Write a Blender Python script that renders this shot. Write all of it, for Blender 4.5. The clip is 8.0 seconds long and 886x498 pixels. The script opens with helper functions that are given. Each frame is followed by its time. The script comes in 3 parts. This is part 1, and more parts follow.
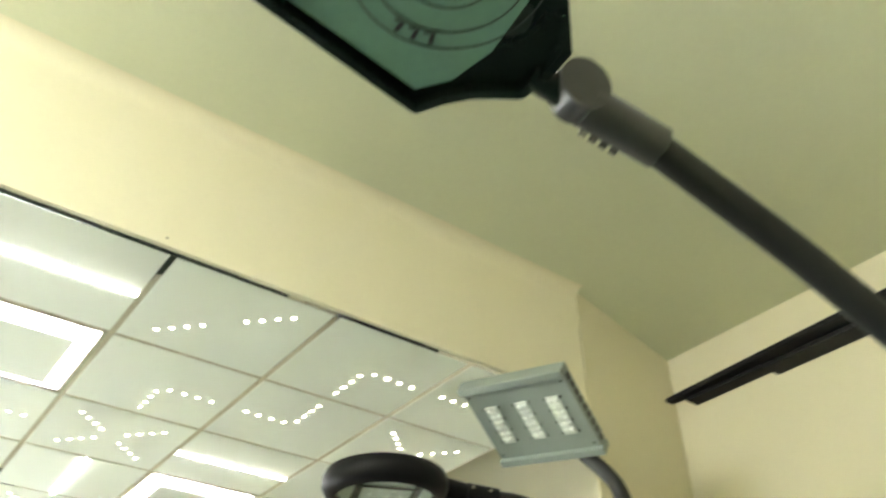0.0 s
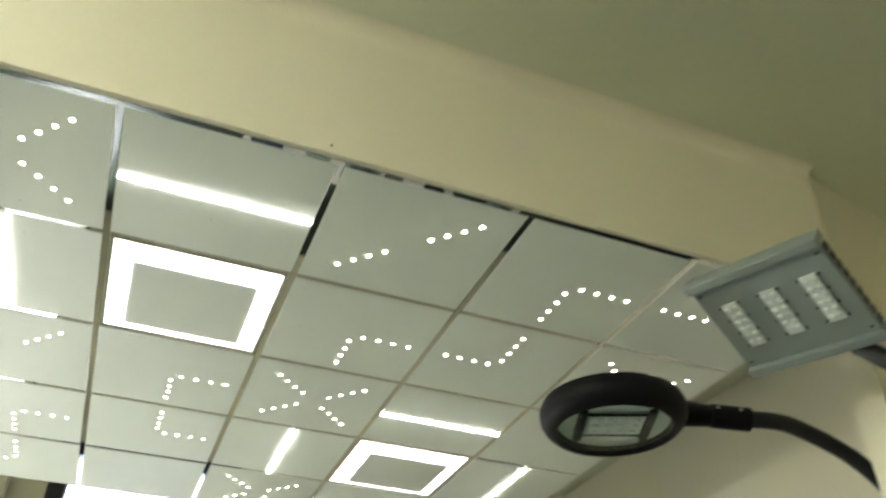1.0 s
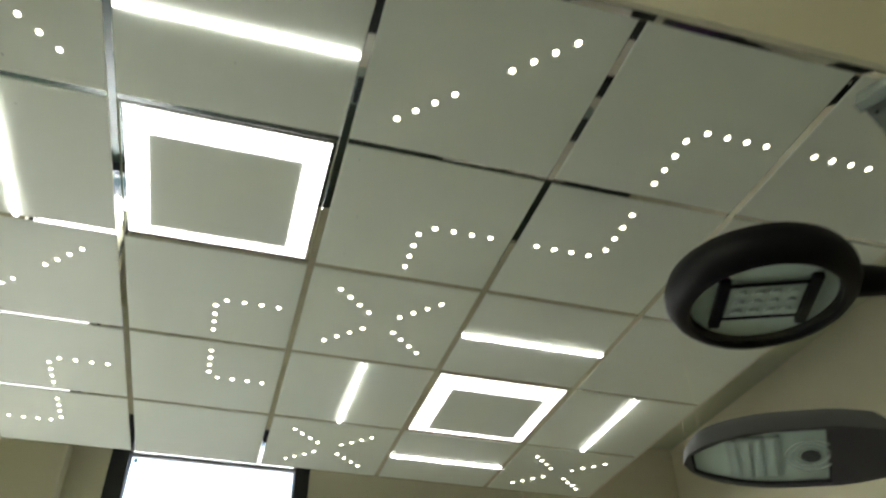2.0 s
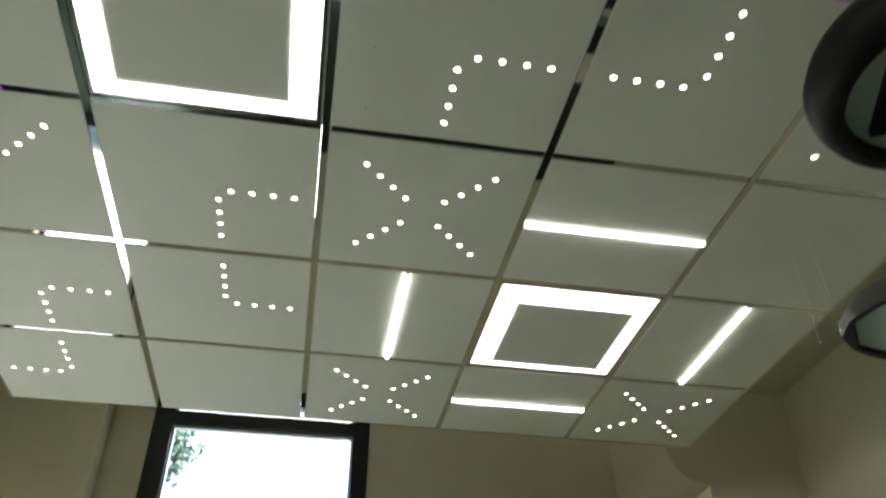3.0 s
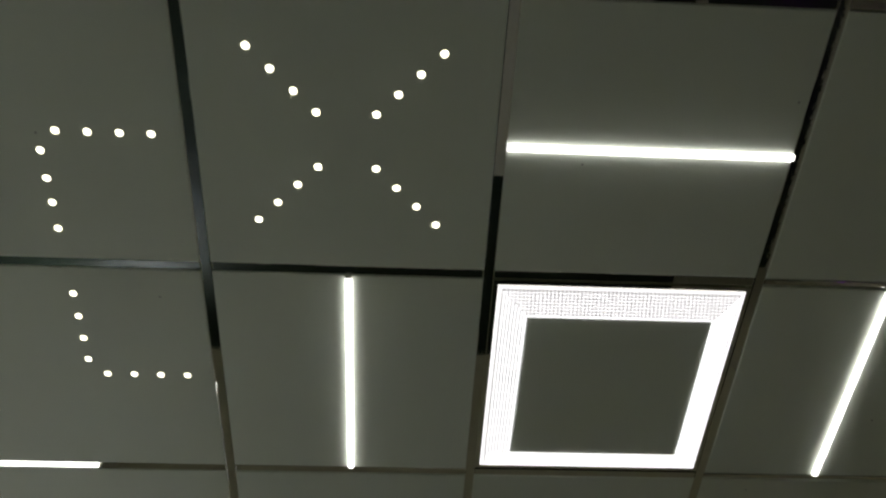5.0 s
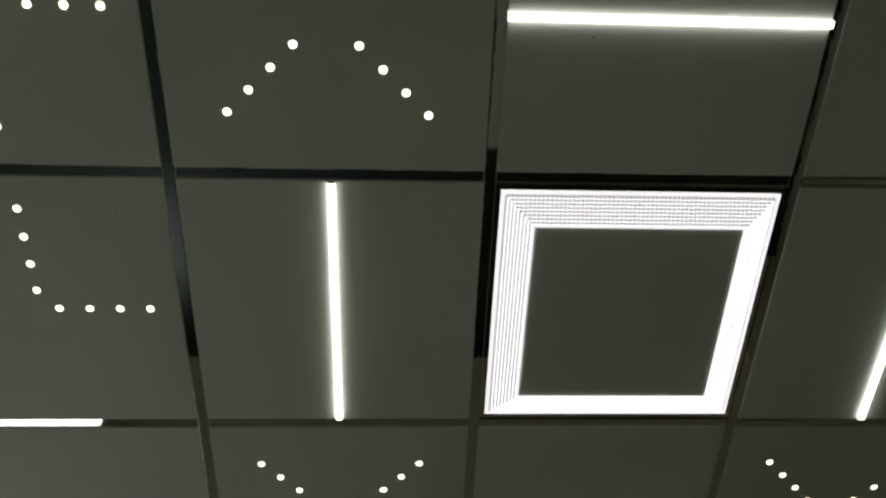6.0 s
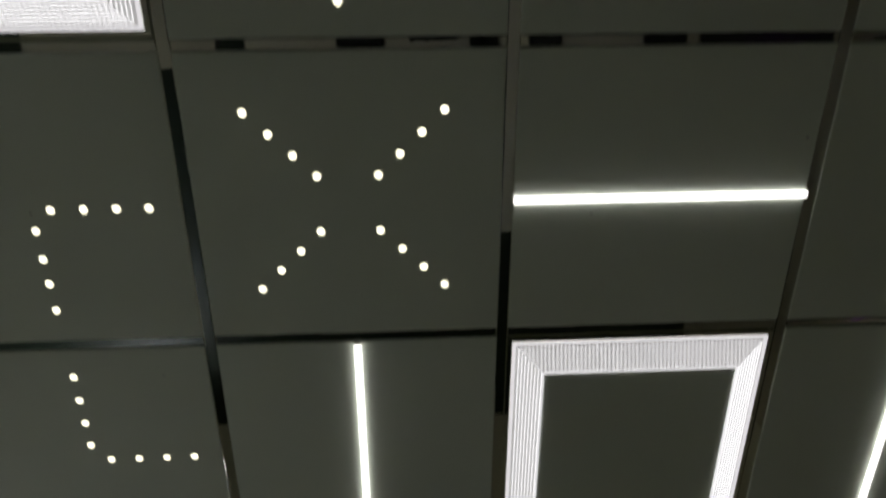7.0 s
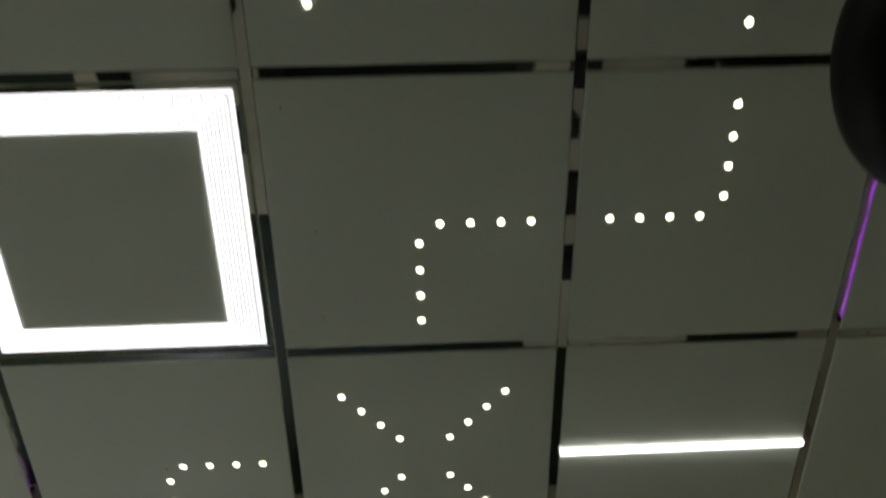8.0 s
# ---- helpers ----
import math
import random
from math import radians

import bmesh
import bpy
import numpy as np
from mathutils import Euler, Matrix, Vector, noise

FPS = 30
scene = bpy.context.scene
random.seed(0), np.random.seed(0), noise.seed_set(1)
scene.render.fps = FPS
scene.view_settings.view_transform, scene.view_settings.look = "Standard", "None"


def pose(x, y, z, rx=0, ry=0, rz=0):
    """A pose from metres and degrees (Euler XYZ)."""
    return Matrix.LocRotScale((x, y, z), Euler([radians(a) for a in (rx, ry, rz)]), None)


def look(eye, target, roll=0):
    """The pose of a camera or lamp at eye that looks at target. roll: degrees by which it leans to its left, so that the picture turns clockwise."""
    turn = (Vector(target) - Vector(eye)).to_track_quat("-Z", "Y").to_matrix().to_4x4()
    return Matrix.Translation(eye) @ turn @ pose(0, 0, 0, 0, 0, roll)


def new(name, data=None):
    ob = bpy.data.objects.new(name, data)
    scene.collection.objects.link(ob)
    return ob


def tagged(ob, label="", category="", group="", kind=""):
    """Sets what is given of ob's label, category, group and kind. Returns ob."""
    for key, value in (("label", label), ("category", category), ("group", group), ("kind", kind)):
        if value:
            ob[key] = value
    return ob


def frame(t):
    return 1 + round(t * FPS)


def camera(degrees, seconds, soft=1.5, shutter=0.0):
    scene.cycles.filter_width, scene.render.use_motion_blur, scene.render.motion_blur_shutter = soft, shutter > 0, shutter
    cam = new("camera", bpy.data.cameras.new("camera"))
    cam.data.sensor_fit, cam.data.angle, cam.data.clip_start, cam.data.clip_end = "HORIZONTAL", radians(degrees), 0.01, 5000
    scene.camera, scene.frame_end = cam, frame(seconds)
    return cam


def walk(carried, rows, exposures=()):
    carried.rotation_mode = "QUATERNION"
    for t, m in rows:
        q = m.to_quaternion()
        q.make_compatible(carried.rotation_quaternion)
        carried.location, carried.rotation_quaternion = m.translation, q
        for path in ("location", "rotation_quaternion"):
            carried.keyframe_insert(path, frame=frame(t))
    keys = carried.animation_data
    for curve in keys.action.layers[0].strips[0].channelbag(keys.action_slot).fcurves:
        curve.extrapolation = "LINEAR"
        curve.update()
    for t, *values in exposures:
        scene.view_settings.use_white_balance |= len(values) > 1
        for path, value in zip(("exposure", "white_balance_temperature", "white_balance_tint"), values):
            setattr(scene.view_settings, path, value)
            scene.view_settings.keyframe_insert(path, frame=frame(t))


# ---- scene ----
cam = camera(57.6, 8.0, soft=2.3, shutter=0.4)

PATH = [
    (0, (-0.561, -2.12, 1.185), (0.407, -0.845, 2.383), -0.4),
    (0.5, (-0.459, -1.91, 1.148), (0.313, -0.51, 2.349), 0.3),
    (1, (-0.352, -1.656, 1.144), (0.237, -0.166, 2.341), 0.7),
    (1.5, (-0.279, -1.318, 1.152), (0.215, 0.208, 2.347), 0.6),
    (1.7, (-0.238, -1.192, 1.143), (0.238, 0.34, 2.337), 0.3),
    (2.8, (-0.002, -0.453, 1.185), (0.302, 1.124, 2.377), 0.1),
    (3, (0.044, -0.324, 1.191), (0.32, 1.258, 2.384), 0.1),
    (3.5, (0.182, 0.014, 1.217), (0.398, 1.603, 2.411), -0.2),
    (4, (0.268, 0.317, 1.237), (0.401, 1.898, 2.453), -0.4),
    (4.5, (0.337, 0.621, 1.248), (0.442, 1.894, 2.787), -1.7),
    (4.7, (0.375, 0.715, 1.243), (0.475, 1.872, 2.871), -2.1),
    (5.8, (0.452, 1.161, 1.302), (0.54, 2.126, 3.052), -3.7),
    (6, (0.432, 1.194, 1.296), (0.537, 2.151, 3.05), -4.9),
    (6.5, (0.421, 1.155, 1.286), (0.523, 2.078, 3.057), -5.9),
    (7, (0.402, 0.88, 1.293), (0.497, 1.796, 3.069), -6.7),
    (7.5, (0.352, 0.578, 1.287), (0.437, 1.474, 3.073), -7.0),
    (8, (0.293, 0.221, 1.264), (0.36, 1.142, 3.038), -5.5),
]
EXPOSURE = [(0, 5.88), (0.5, 5.48), (1, 4.88), (1.5, 4.44), (2.8, 4.0), (3.5, 3.22), (4, 2.87), (4.5, 2.45), (5.8, 1.98), (6.5, 1.58), (7, 1.5), (7.5, 1.98), (8, 2.44)]
walk(cam, [(t, look(eye, target, roll)) for t, eye, target, roll in PATH], EXPOSURE)

# ---- daylight ----
world = bpy.data.worlds.new("sky")
scene.world = world
world.use_nodes = True
wn = world.node_tree
sky = wn.nodes.new("ShaderNodeTexSky")
sky.sky_type, sky.sun_disc = "NISHITA", False
sky.sun_elevation, sky.sun_rotation = radians(50), radians(96)
sky.dust_density, sky.ozone_density, sky.air_density = 4.0, 0.7, 1.0
wn.links.new(sky.outputs[0], wn.nodes["Background"].inputs[0])
wn.nodes["Background"].inputs[1].default_value = 0.15
sun = new("sun", bpy.data.lights.new("sun", "SUN"))
sun.data.energy, sun.data.angle, sun.data.color = 2.5, radians(0.6), (1.0, 0.95, 0.87)
sun.matrix_world = look((9, 7, 11), (0, 8, 0))

# daylight through the glazed door
day = new("door_daylight", bpy.data.lights.new("door_daylight", "AREA"))
day.data.shape, day.data.size, day.data.size_y, day.data.energy, day.data.color = "RECTANGLE", 0.61, 1.15, 2.4, (1.0, 1.0, 0.95)
day.matrix_world = look((-1.435, 4.19, 0.72), (-1.35, 3.0, 0.42))

H = 2.7          # underside of the hung grid
TOP = 3.25       # plaster ceiling
T = 0.6          # tile


# ---- materials ----
def mat(name, color, rough=0.6, metal=0.0, spread=0.06, scale=6.0, fine=120.0, bump=0.1, depth=0.002, spec=0.5, tint=None, swing=0.08):
    m = bpy.data.materials.new(name)
    m.use_nodes = True
    n, l = m.node_tree.nodes, m.node_tree.links
    b = n["Principled BSDF"]
    tc = n.new("ShaderNodeNewGeometry")
    big, small = n.new("ShaderNodeTexNoise"), n.new("ShaderNodeTexNoise")
    big.inputs["Scale"].default_value, small.inputs["Scale"].default_value = scale, fine
    big.inputs["Detail"].default_value, small.inputs["Detail"].default_value = 5.0, 3.0
    l.new(tc.outputs["Position"], big.inputs["Vector"])
    l.new(tc.outputs["Position"], small.inputs["Vector"])
    mix = n.new("ShaderNodeMix")
    mix.data_type = "RGBA"
    a = tint or tuple(c * (1 - 2.2 * spread) for c in color)
    mix.inputs[6].default_value = (*a, 1)
    mix.inputs[7].default_value = (*[min(1, c * (1 + spread)) for c in color], 1)
    add = n.new("ShaderNodeMath")
    add.operation, add.inputs[1].default_value = "MULTIPLY_ADD", 0.7
    l.new(big.outputs["Fac"], add.inputs[0])
    sm = n.new("ShaderNodeMath")
    sm.operation, sm.inputs[1].default_value = "MULTIPLY", 0.3
    l.new(small.outputs["Fac"], sm.inputs[0])
    l.new(sm.outputs[0], add.inputs[2])
    l.new(add.outputs[0], mix.inputs[0])
    l.new(mix.outputs[2], b.inputs["Base Color"])
    b.inputs["Roughness"].default_value, b.inputs["Metallic"].default_value = rough, metal
    b.inputs["Specular IOR Level"].default_value = spec
    ro = n.new("ShaderNodeMapRange")
    ro.inputs["To Min"].default_value, ro.inputs["To Max"].default_value = max(0.015, rough - swing), min(1, rough + swing)
    l.new(big.outputs["Fac"], ro.inputs["Value"])
    l.new(ro.outputs[0], b.inputs["Roughness"])
    if bump:
        bp = n.new("ShaderNodeBump")
        bp.inputs["Strength"].default_value, bp.inputs["Distance"].default_value = bump, depth
        l.new(add.outputs[0], bp.inputs["Height"])
        l.new(bp.outputs[0], b.inputs["Normal"])
    return m


def glow(name, color, strength):
    """A diffuser that gives off light."""
    m = bpy.data.materials.new(name)
    m.use_nodes = True
    b = m.node_tree.nodes["Principled BSDF"]
    b.inputs["Base Color"].default_value = (0.85, 0.85, 0.85, 1)
    b.inputs["Roughness"].default_value = 0.35
    b.inputs["Emission Color"].default_value = (*color, 1)
    b.inputs["Emission Strength"].default_value = strength
    return m


PLASTER = mat("cream_plaster", (0.74, 0.70, 0.54), 0.75, spread=0.05, scale=1.3, fine=60, bump=0.25, depth=0.004, spec=0.25)
# greener than PLASTER: the ceiling's colour cast is put into its base colour
CEILING = mat("cream_plaster_green_cast", (0.65, 0.68, 0.515), 0.75, spread=0.06, scale=1.1, fine=50, bump=0.25, depth=0.004, spec=0.25)
TILE = mat("ceiling_tile_white", (0.765, 0.815, 0.718), 0.55, spread=0.03, scale=2.5, fine=260, bump=0.12, depth=0.0008, spec=0.3)
# sparse specks and smudges on the tiles
tn, tl = TILE.node_tree.nodes, TILE.node_tree.links
vor = tn.new("ShaderNodeTexVoronoi")
vor.inputs["Scale"].default_value = 9.0
pos = tn.new("ShaderNodeNewGeometry")
tl.new(pos.outputs["Position"], vor.inputs["Vector"])
less = tn.new("ShaderNodeMath")
less.operation, less.inputs[1].default_value = "LESS_THAN", 0.025
tl.new(vor.outputs["Distance"], less.inputs[0])
speck = tn.new("ShaderNodeMix")
speck.data_type = "RGBA"
speck.inputs[7].default_value = (0.45, 0.46, 0.43, 1)
base = tn["Principled BSDF"].inputs["Base Color"]
tl.new(base.links[0].from_socket, speck.inputs[6])
tl.new(less.outputs[0], speck.inputs[0])
tl.new(speck.outputs[2], base)
CHROME = mat("polished_tbar", (0.70, 0.71, 0.68), 0.025, 1.0, spread=0.05, scale=5, fine=30, bump=0.08, depth=0.003, swing=0.012)
TRIM = mat("white_trim", (0.72, 0.70, 0.62), 0.35, 0.3, spread=0.05, scale=9, fine=90)
FLOOR = mat("dark_floor", (0.020, 0.036, 0.026), 0.38, spread=0.25, scale=1.5, fine=40, bump=0.1)
BLACK = mat("black_powder_coat", (0.006, 0.006, 0.007), 0.5, spread=0.15, scale=12, fine=300, bump=0.2, depth=0.0006, spec=0.14)
PIPE = mat("dark_grey_painted_pipe", (0.016, 0.018, 0.018), 0.45, spread=0.2, scale=8, fine=200, bump=0.2, depth=0.0008, spec=0.3)
GREY = mat("blue_grey_cast_aluminium", (0.275, 0.325, 0.30), 0.45, 0.25, spread=0.06, scale=9, fine=220, bump=0.15, depth=0.0006)
CLAMP = mat("mid_grey_clamp", (0.075, 0.078, 0.078), 0.45, 0.2, spread=0.12, scale=15, fine=200, bump=0.2, depth=0.0008)
STEEL = mat("steel_screw", (0.75, 0.74, 0.72), 0.22, 1.0, spread=0.05, scale=30, fine=300)
LENS = mat("pressed_led_lens", (0.72, 0.78, 0.75), 0.12, 0.0, spread=0.08, scale=40, fine=300, bump=0.3, depth=0.001, spec=0.8)
PLATE = mat("reflector_plate", (0.80, 0.87, 0.81), 0.35, 0.0, spread=0.12, scale=14, fine=100, bump=0.2, depth=0.001)
BOARD = mat("led_board", (0.62, 0.66, 0.63), 0.4, 0.0, spread=0.15, scale=30, fine=200)
INK = mat("dark_print", (0.03, 0.04, 0.04), 0.6, spread=0.1, scale=20)
GREENGLASS = mat("green_lamp_glass", (0.22, 0.41, 0.33), 0.12, spread=0.15, scale=9, fine=60, bump=0.05, spec=0.7)
DARKGREEN = mat("black_green_enamel", (0.012, 0.022, 0.018), 0.25, spread=0.2, scale=10, fine=120)
FRAME = mat("black_window_frame", (0.012, 0.013, 0.02), 0.35, spread=0.15, scale=5, fine=90)
SEAL = mat("window_bead", (0.55, 0.56, 0.60), 0.3, 0.4, spread=0.05, scale=10)
BARK = mat("bark", (0.16, 0.12, 0.08), 0.9, spread=0.25, scale=10, fine=60, bump=0.6, depth=0.02)
LEAF = mat("leaf", (0.075, 0.115, 0.085), 0.7, spread=0.2, scale=3, fine=40, tint=(0.05, 0.085, 0.07), spec=0.2)
PAVING = mat("grey_paved_ground", (0.11, 0.11, 0.105), 0.9, spread=0.2, scale=0.8, fine=30, bump=0.5, depth=0.03)
LED_PANEL = glow("led_panel_diffuser", (1.0, 0.975, 0.98), 0.35)
LED_BAR = glow("led_bar_diffuser", (1.0, 0.975, 0.94), 0.9)
LED_DOT = glow("led_spot_lens", (1.0, 0.95, 0.70), 0.9)
# glow for a ring round each spot that stands in for its soft halo
LED_HALO = glow("led_spot_halo", (1.0, 0.92, 0.5), 0.014)
GLOBE = glow("added_lamp_globe", (1.0, 1.0, 0.88), 2.0)
# faces get their own emission levels in place of directional light output
LED_RISER = glow("led_panel_prism_face", (1.0, 0.98, 1.0), 0.36)
LED_EDGE = glow("led_panel_smooth_edge", (0.99, 0.96, 0.99), 0.26)
# fine prism ribs across the diffuser's steps, put in as bright and dim emission
pn, pl = LED_PANEL.node_tree.nodes, LED_PANEL.node_tree.links
ptc, psep = pn.new("ShaderNodeTexCoord"), pn.new("ShaderNodeSeparateXYZ")
pl.new(ptc.outputs["Object"], psep.inputs[0])
along = pn.new("ShaderNodeMath")
along.operation = "MINIMUM"
for slot, axis in enumerate(("X", "Y")):
    side = pn.new("ShaderNodeMath")
    side.operation = "ABSOLUTE"
    pl.new(psep.outputs[axis], side.inputs[0])
    pl.new(side.outputs[0], along.inputs[slot])
count, top = pn.new("ShaderNodeMath"), pn.new("ShaderNodeMath")
count.operation, count.inputs[1].default_value = "MULTIPLY", 2 * math.pi / 0.0085
top.operation = "COSINE"
pl.new(along.outputs[0], count.inputs[0])
pl.new(count.outputs[0], top.inputs[0])
rib = pn.new("ShaderNodeMapRange")
for key, v in (("From Min", -1.0), ("From Max", 1.0), ("To Min", 0.03), ("To Max", 0.20)):
    rib.inputs[key].default_value = v
pl.new(top.outputs[0], rib.inputs["Value"])
pl.new(rib.outputs[0], pn["Principled BSDF"].inputs["Emission Strength"])
VIOLET = glow("violet_tube", (0.40, 0.0, 0.85), 0.17)

CLEAR = bpy.data.materials.new("clear_glass")
CLEAR.use_nodes = True
cb = CLEAR.node_tree.nodes["Principled BSDF"]
cb.inputs["Base Color"].default_value = (0.95, 0.98, 0.97, 1)
cb.inputs["Roughness"].default_value = 0.02
cb.inputs["Transmission Weight"].default_value = 1.0
cb.inputs["IOR"].default_value = 1.45
LAMPGLASS = CLEAR.copy()
LAMPGLASS.name = "coated_lamp_glass"
lb = LAMPGLASS.node_tree.nodes["Principled BSDF"]
lb.inputs["Base Color"].default_value = (0.90, 0.97, 0.93, 1)
lb.inputs["IOR"].default_value = 1.14


# ---- mesh helpers ----
def part(name, bm, material, parent=None, label="", smooth=False):
    me = bpy.data.meshes.new(name)
    bmesh.ops.recalc_face_normals(bm, faces=bm.faces)
    if smooth:
        for f in bm.faces:
            f.smooth = True
        for e in bm.edges:
            if len(e.link_faces) == 2 and e.calc_face_angle(0) > 0.6:
                e.smooth = False
    bm.to_mesh(me)
    bm.free()
    me.materials.append(material)
    ob = new(name, me)
    if parent:
        ob.parent = parent
    if label:
        ob["label"] = label
    return ob


def thing(name, label, category, at=(0, 0, 0), group="", kind=""):
    ob = new(name)
    ob.location = at
    ob.empty_display_size = 0.05
    return tagged(ob, label, category, group, kind)


def box(bm, lo, hi, bevel=0.0, m=None):
    r = bmesh.ops.create_cube(bm, size=1)
    vs = r["verts"]
    for v in vs:
        v.co = Vector([lo[i] + (v.co[i] + 0.5) * (hi[i] - lo[i]) for i in range(3)])
    if bevel:
        es = list({e for v in vs for e in v.link_edges})
        r = bmesh.ops.bevel(bm, geom=es, offset=bevel, segments=2, affect="EDGES", profile=0.6)
        vs = list({v for f in r["faces"] for v in f.verts} | {v for v in vs if v.is_valid})
    if m:
        bmesh.ops.transform(bm, matrix=m, verts=vs)
    return vs


def boxed(lo, hi, bevel=0.0, m=None):
    bm = bmesh.new()
    box(bm, lo, hi, bevel, m)
    return bm


def prism(poly, lo, hi, axis="y"):
    """A polygon in XZ pushed along y, or in XY pushed along z."""
    bm = bmesh.new()
    rows = []
    for d in (lo, hi):
        rows.append([bm.verts.new((x, d, z) if axis == "y" else (x, z, d)) for x, z in poly])
    n = len(poly)
    bm.faces.new(rows[0])
    bm.faces.new(rows[1])
    for i in range(n):
        bm.faces.new((rows[0][i], rows[0][(i + 1) % n], rows[1][(i + 1) % n], rows[1][i]))
    return bm


def disc(bm, r, lo, hi, n=24, m=None, r2=None):
    """A round bar along z."""
    res = bmesh.ops.create_cone(bm, cap_ends=True, segments=n, radius1=r, radius2=r if r2 is None else r2, depth=hi - lo)
    bmesh.ops.translate(bm, verts=res["verts"], vec=(0, 0, (lo + hi) / 2))
    if m:
        bmesh.ops.transform(bm, matrix=m, verts=res["verts"])
    return res["verts"]


def lathe(profile, n=40, m=None, sx=1.0, sy=1.0):
    """(r, z) pairs turned about z; a closed ring section."""
    bm = bmesh.new()
    rings = []
    for k in range(n):
        a = 2 * math.pi * k / n
        rings.append([bm.verts.new((r * math.cos(a) * sx, r * math.sin(a) * sy, z)) for r, z in profile])
    p = len(profile)
    for k in range(n):
        for i in range(p):
            j = (i + 1) % p
            quad = (rings[k][i], rings[(k + 1) % n][i], rings[(k + 1) % n][j], rings[k][j])
            bm.faces.new(quad)
    bmesh.ops.remove_doubles(bm, verts=bm.verts, dist=1e-5)
    if m:
        bmesh.ops.transform(bm, matrix=m, verts=bm.verts)
    return bm


def smooth_path(pts, steps=6):
    pts = [Vector(p) for p in pts]
    ext = [pts[0] * 2 - pts[1], *pts, pts[-1] * 2 - pts[-2]]
    out = []
    for i in range(1, len(ext) - 2):
        a, b, c, d = ext[i - 1:i + 3]
        for k in range(steps):
            t = k / steps
            out.append(0.5 * (2 * b + (c - a) * t + (2 * a - 5 * b + 4 * c - d) * t * t + (3 * b - a - 3 * c + d) * t ** 3))
    return out + [pts[-1]]


def tube(pts, r, n=18, steps=6, r2=None):
    path = smooth_path(pts, steps)
    bm = bmesh.new()
    rings = []
    up = Vector((0.13, 0.9, 0.3))
    for i, p in enumerate(path):
        d = (path[min(i + 1, len(path) - 1)] - path[max(i - 1, 0)]).normalized()
        side = d.cross(up).normalized()
        up = side.cross(d).normalized()
        rr = r if r2 is None else r + (r2 - r) * i / (len(path) - 1)
        rings.append([bm.verts.new(p + (side * math.cos(2 * math.pi * k / n) + up * math.sin(2 * math.pi * k / n)) * rr) for k in range(n)])
    for a, b in zip(rings, rings[1:]):
        for k in range(n):
            bm.faces.new((a[k], a[(k + 1) % n], b[(k + 1) % n], b[k]))
    bm.faces.new(rings[0])
    bm.faces.new(rings[-1])
    return bm


def structure(name, bm, material, label, category):
    return tagged(part(name, bm, material), label, category, kind="structure")


def axes(origin, x, y):
    """A pose from an origin, an x direction and a rough y direction."""
    x = Vector(x).normalized()
    z = x.cross(Vector(y)).normalized()
    y = z.cross(x)
    m = Matrix((x, y, z)).transposed().to_4x4()
    m.translation = Vector(origin)
    return m


# ---- the room ----
bm = bmesh.new()
box(bm, (-5.4, -4.7, -0.1), (2.85, 0.2, 0.0))
box(bm, (-2.5, 0.2, -0.1), (2.85, 4.4, 0.0))
structure("floor", bm, FLOOR, "dark grey-green smooth showroom floor", "floor")
bm = bmesh.new()
box(bm, (-5.4, -4.7, TOP), (2.85, 0.2, TOP + 0.15))
box(bm, (-2.5, 0.2, TOP), (2.85, 4.4, TOP + 0.15))
structure("ceiling", bm, CEILING, "cream painted plaster ceiling above the hung grid", "ceiling")
structure("wall_east", boxed((2.65, -4.7, 0), (2.85, 3.449, TOP)), PLASTER, "cream painted plaster side wall", "wall")
structure("wall_south", boxed((-5.2, -4.7, 0), (2.65, -4.5, TOP)), PLASTER, "cream painted plaster end wall", "wall")
structure("wall_west", boxed((-5.4, -4.7, 0), (-5.2, 0.001, TOP)), PLASTER, "cream painted plaster side wall", "wall")
DX0, DX1, DZ1 = -1.78, -1.10, 2.06
structure("wall_alcove_west", boxed((-2.5, 0.2, 0), (-2.3, 4.2, TOP)), PLASTER, "cream plaster side wall of the alcove", "wall")
bm = bmesh.new()
box(bm, (-2.3, 4.02, 0), (DX0, 4.2, TOP))
box(bm, (DX0, 4.02, DZ1), (DX1, 4.2, TOP))
box(bm, (DX1, 4.02, 0), (-1.08, 4.2, TOP))
structure("wall_door", bm, PLASTER, "cream plaster wall over and beside a glazed door", "wall")
structure("wall_return", boxed((-5.4, 0.001, 0), (-2.3, 0.2, TOP)), PLASTER, "cream painted plaster return wall", "wall")
arc = [(2.107 - 0.21 * math.sin(a), 2.905 - 0.21 * math.cos(a)) for a in [i * math.pi / 2 / 14 for i in range(15)]]
structure("wall_pier", prism([(2.85, 0), (2.107, 0), *arc, (1.885, TOP), (2.85, TOP)], 3.45, 4.2), PLASTER,
          "cream plaster pier with a rounded beam end", "wall")
structure("wall_bulkhead", prism([(1.796, -0.024), (2.649, 0.162), (2.649, 0.28), (1.796, 0.095)], 0, TOP, "z"), PLASTER,
          "cream plaster return wall between fascia and side wall", "wall")
WX0, WX1, WZ0, WZ1 = -0.85, 0.39, 1.99, 3.245
bm = bmesh.new()
box(bm, (-1.2, 4.2, 0), (WX0, 4.4, TOP))
box(bm, (WX1, 4.2, 0), (2.85, 4.4, TOP))
box(bm, (WX0, 4.2, 0), (WX1, 4.4, WZ0))
structure("wall_north", bm, PLASTER, "cream plaster wall holding the black-framed window", "wall")
fascia = structure("fascia", boxed((-1.3, -0.024, H - 0.009), (1.79, -0.006, TOP)), PLASTER, "cream painted board dropping from ceiling to grid", "fascia")
bm = bmesh.new()
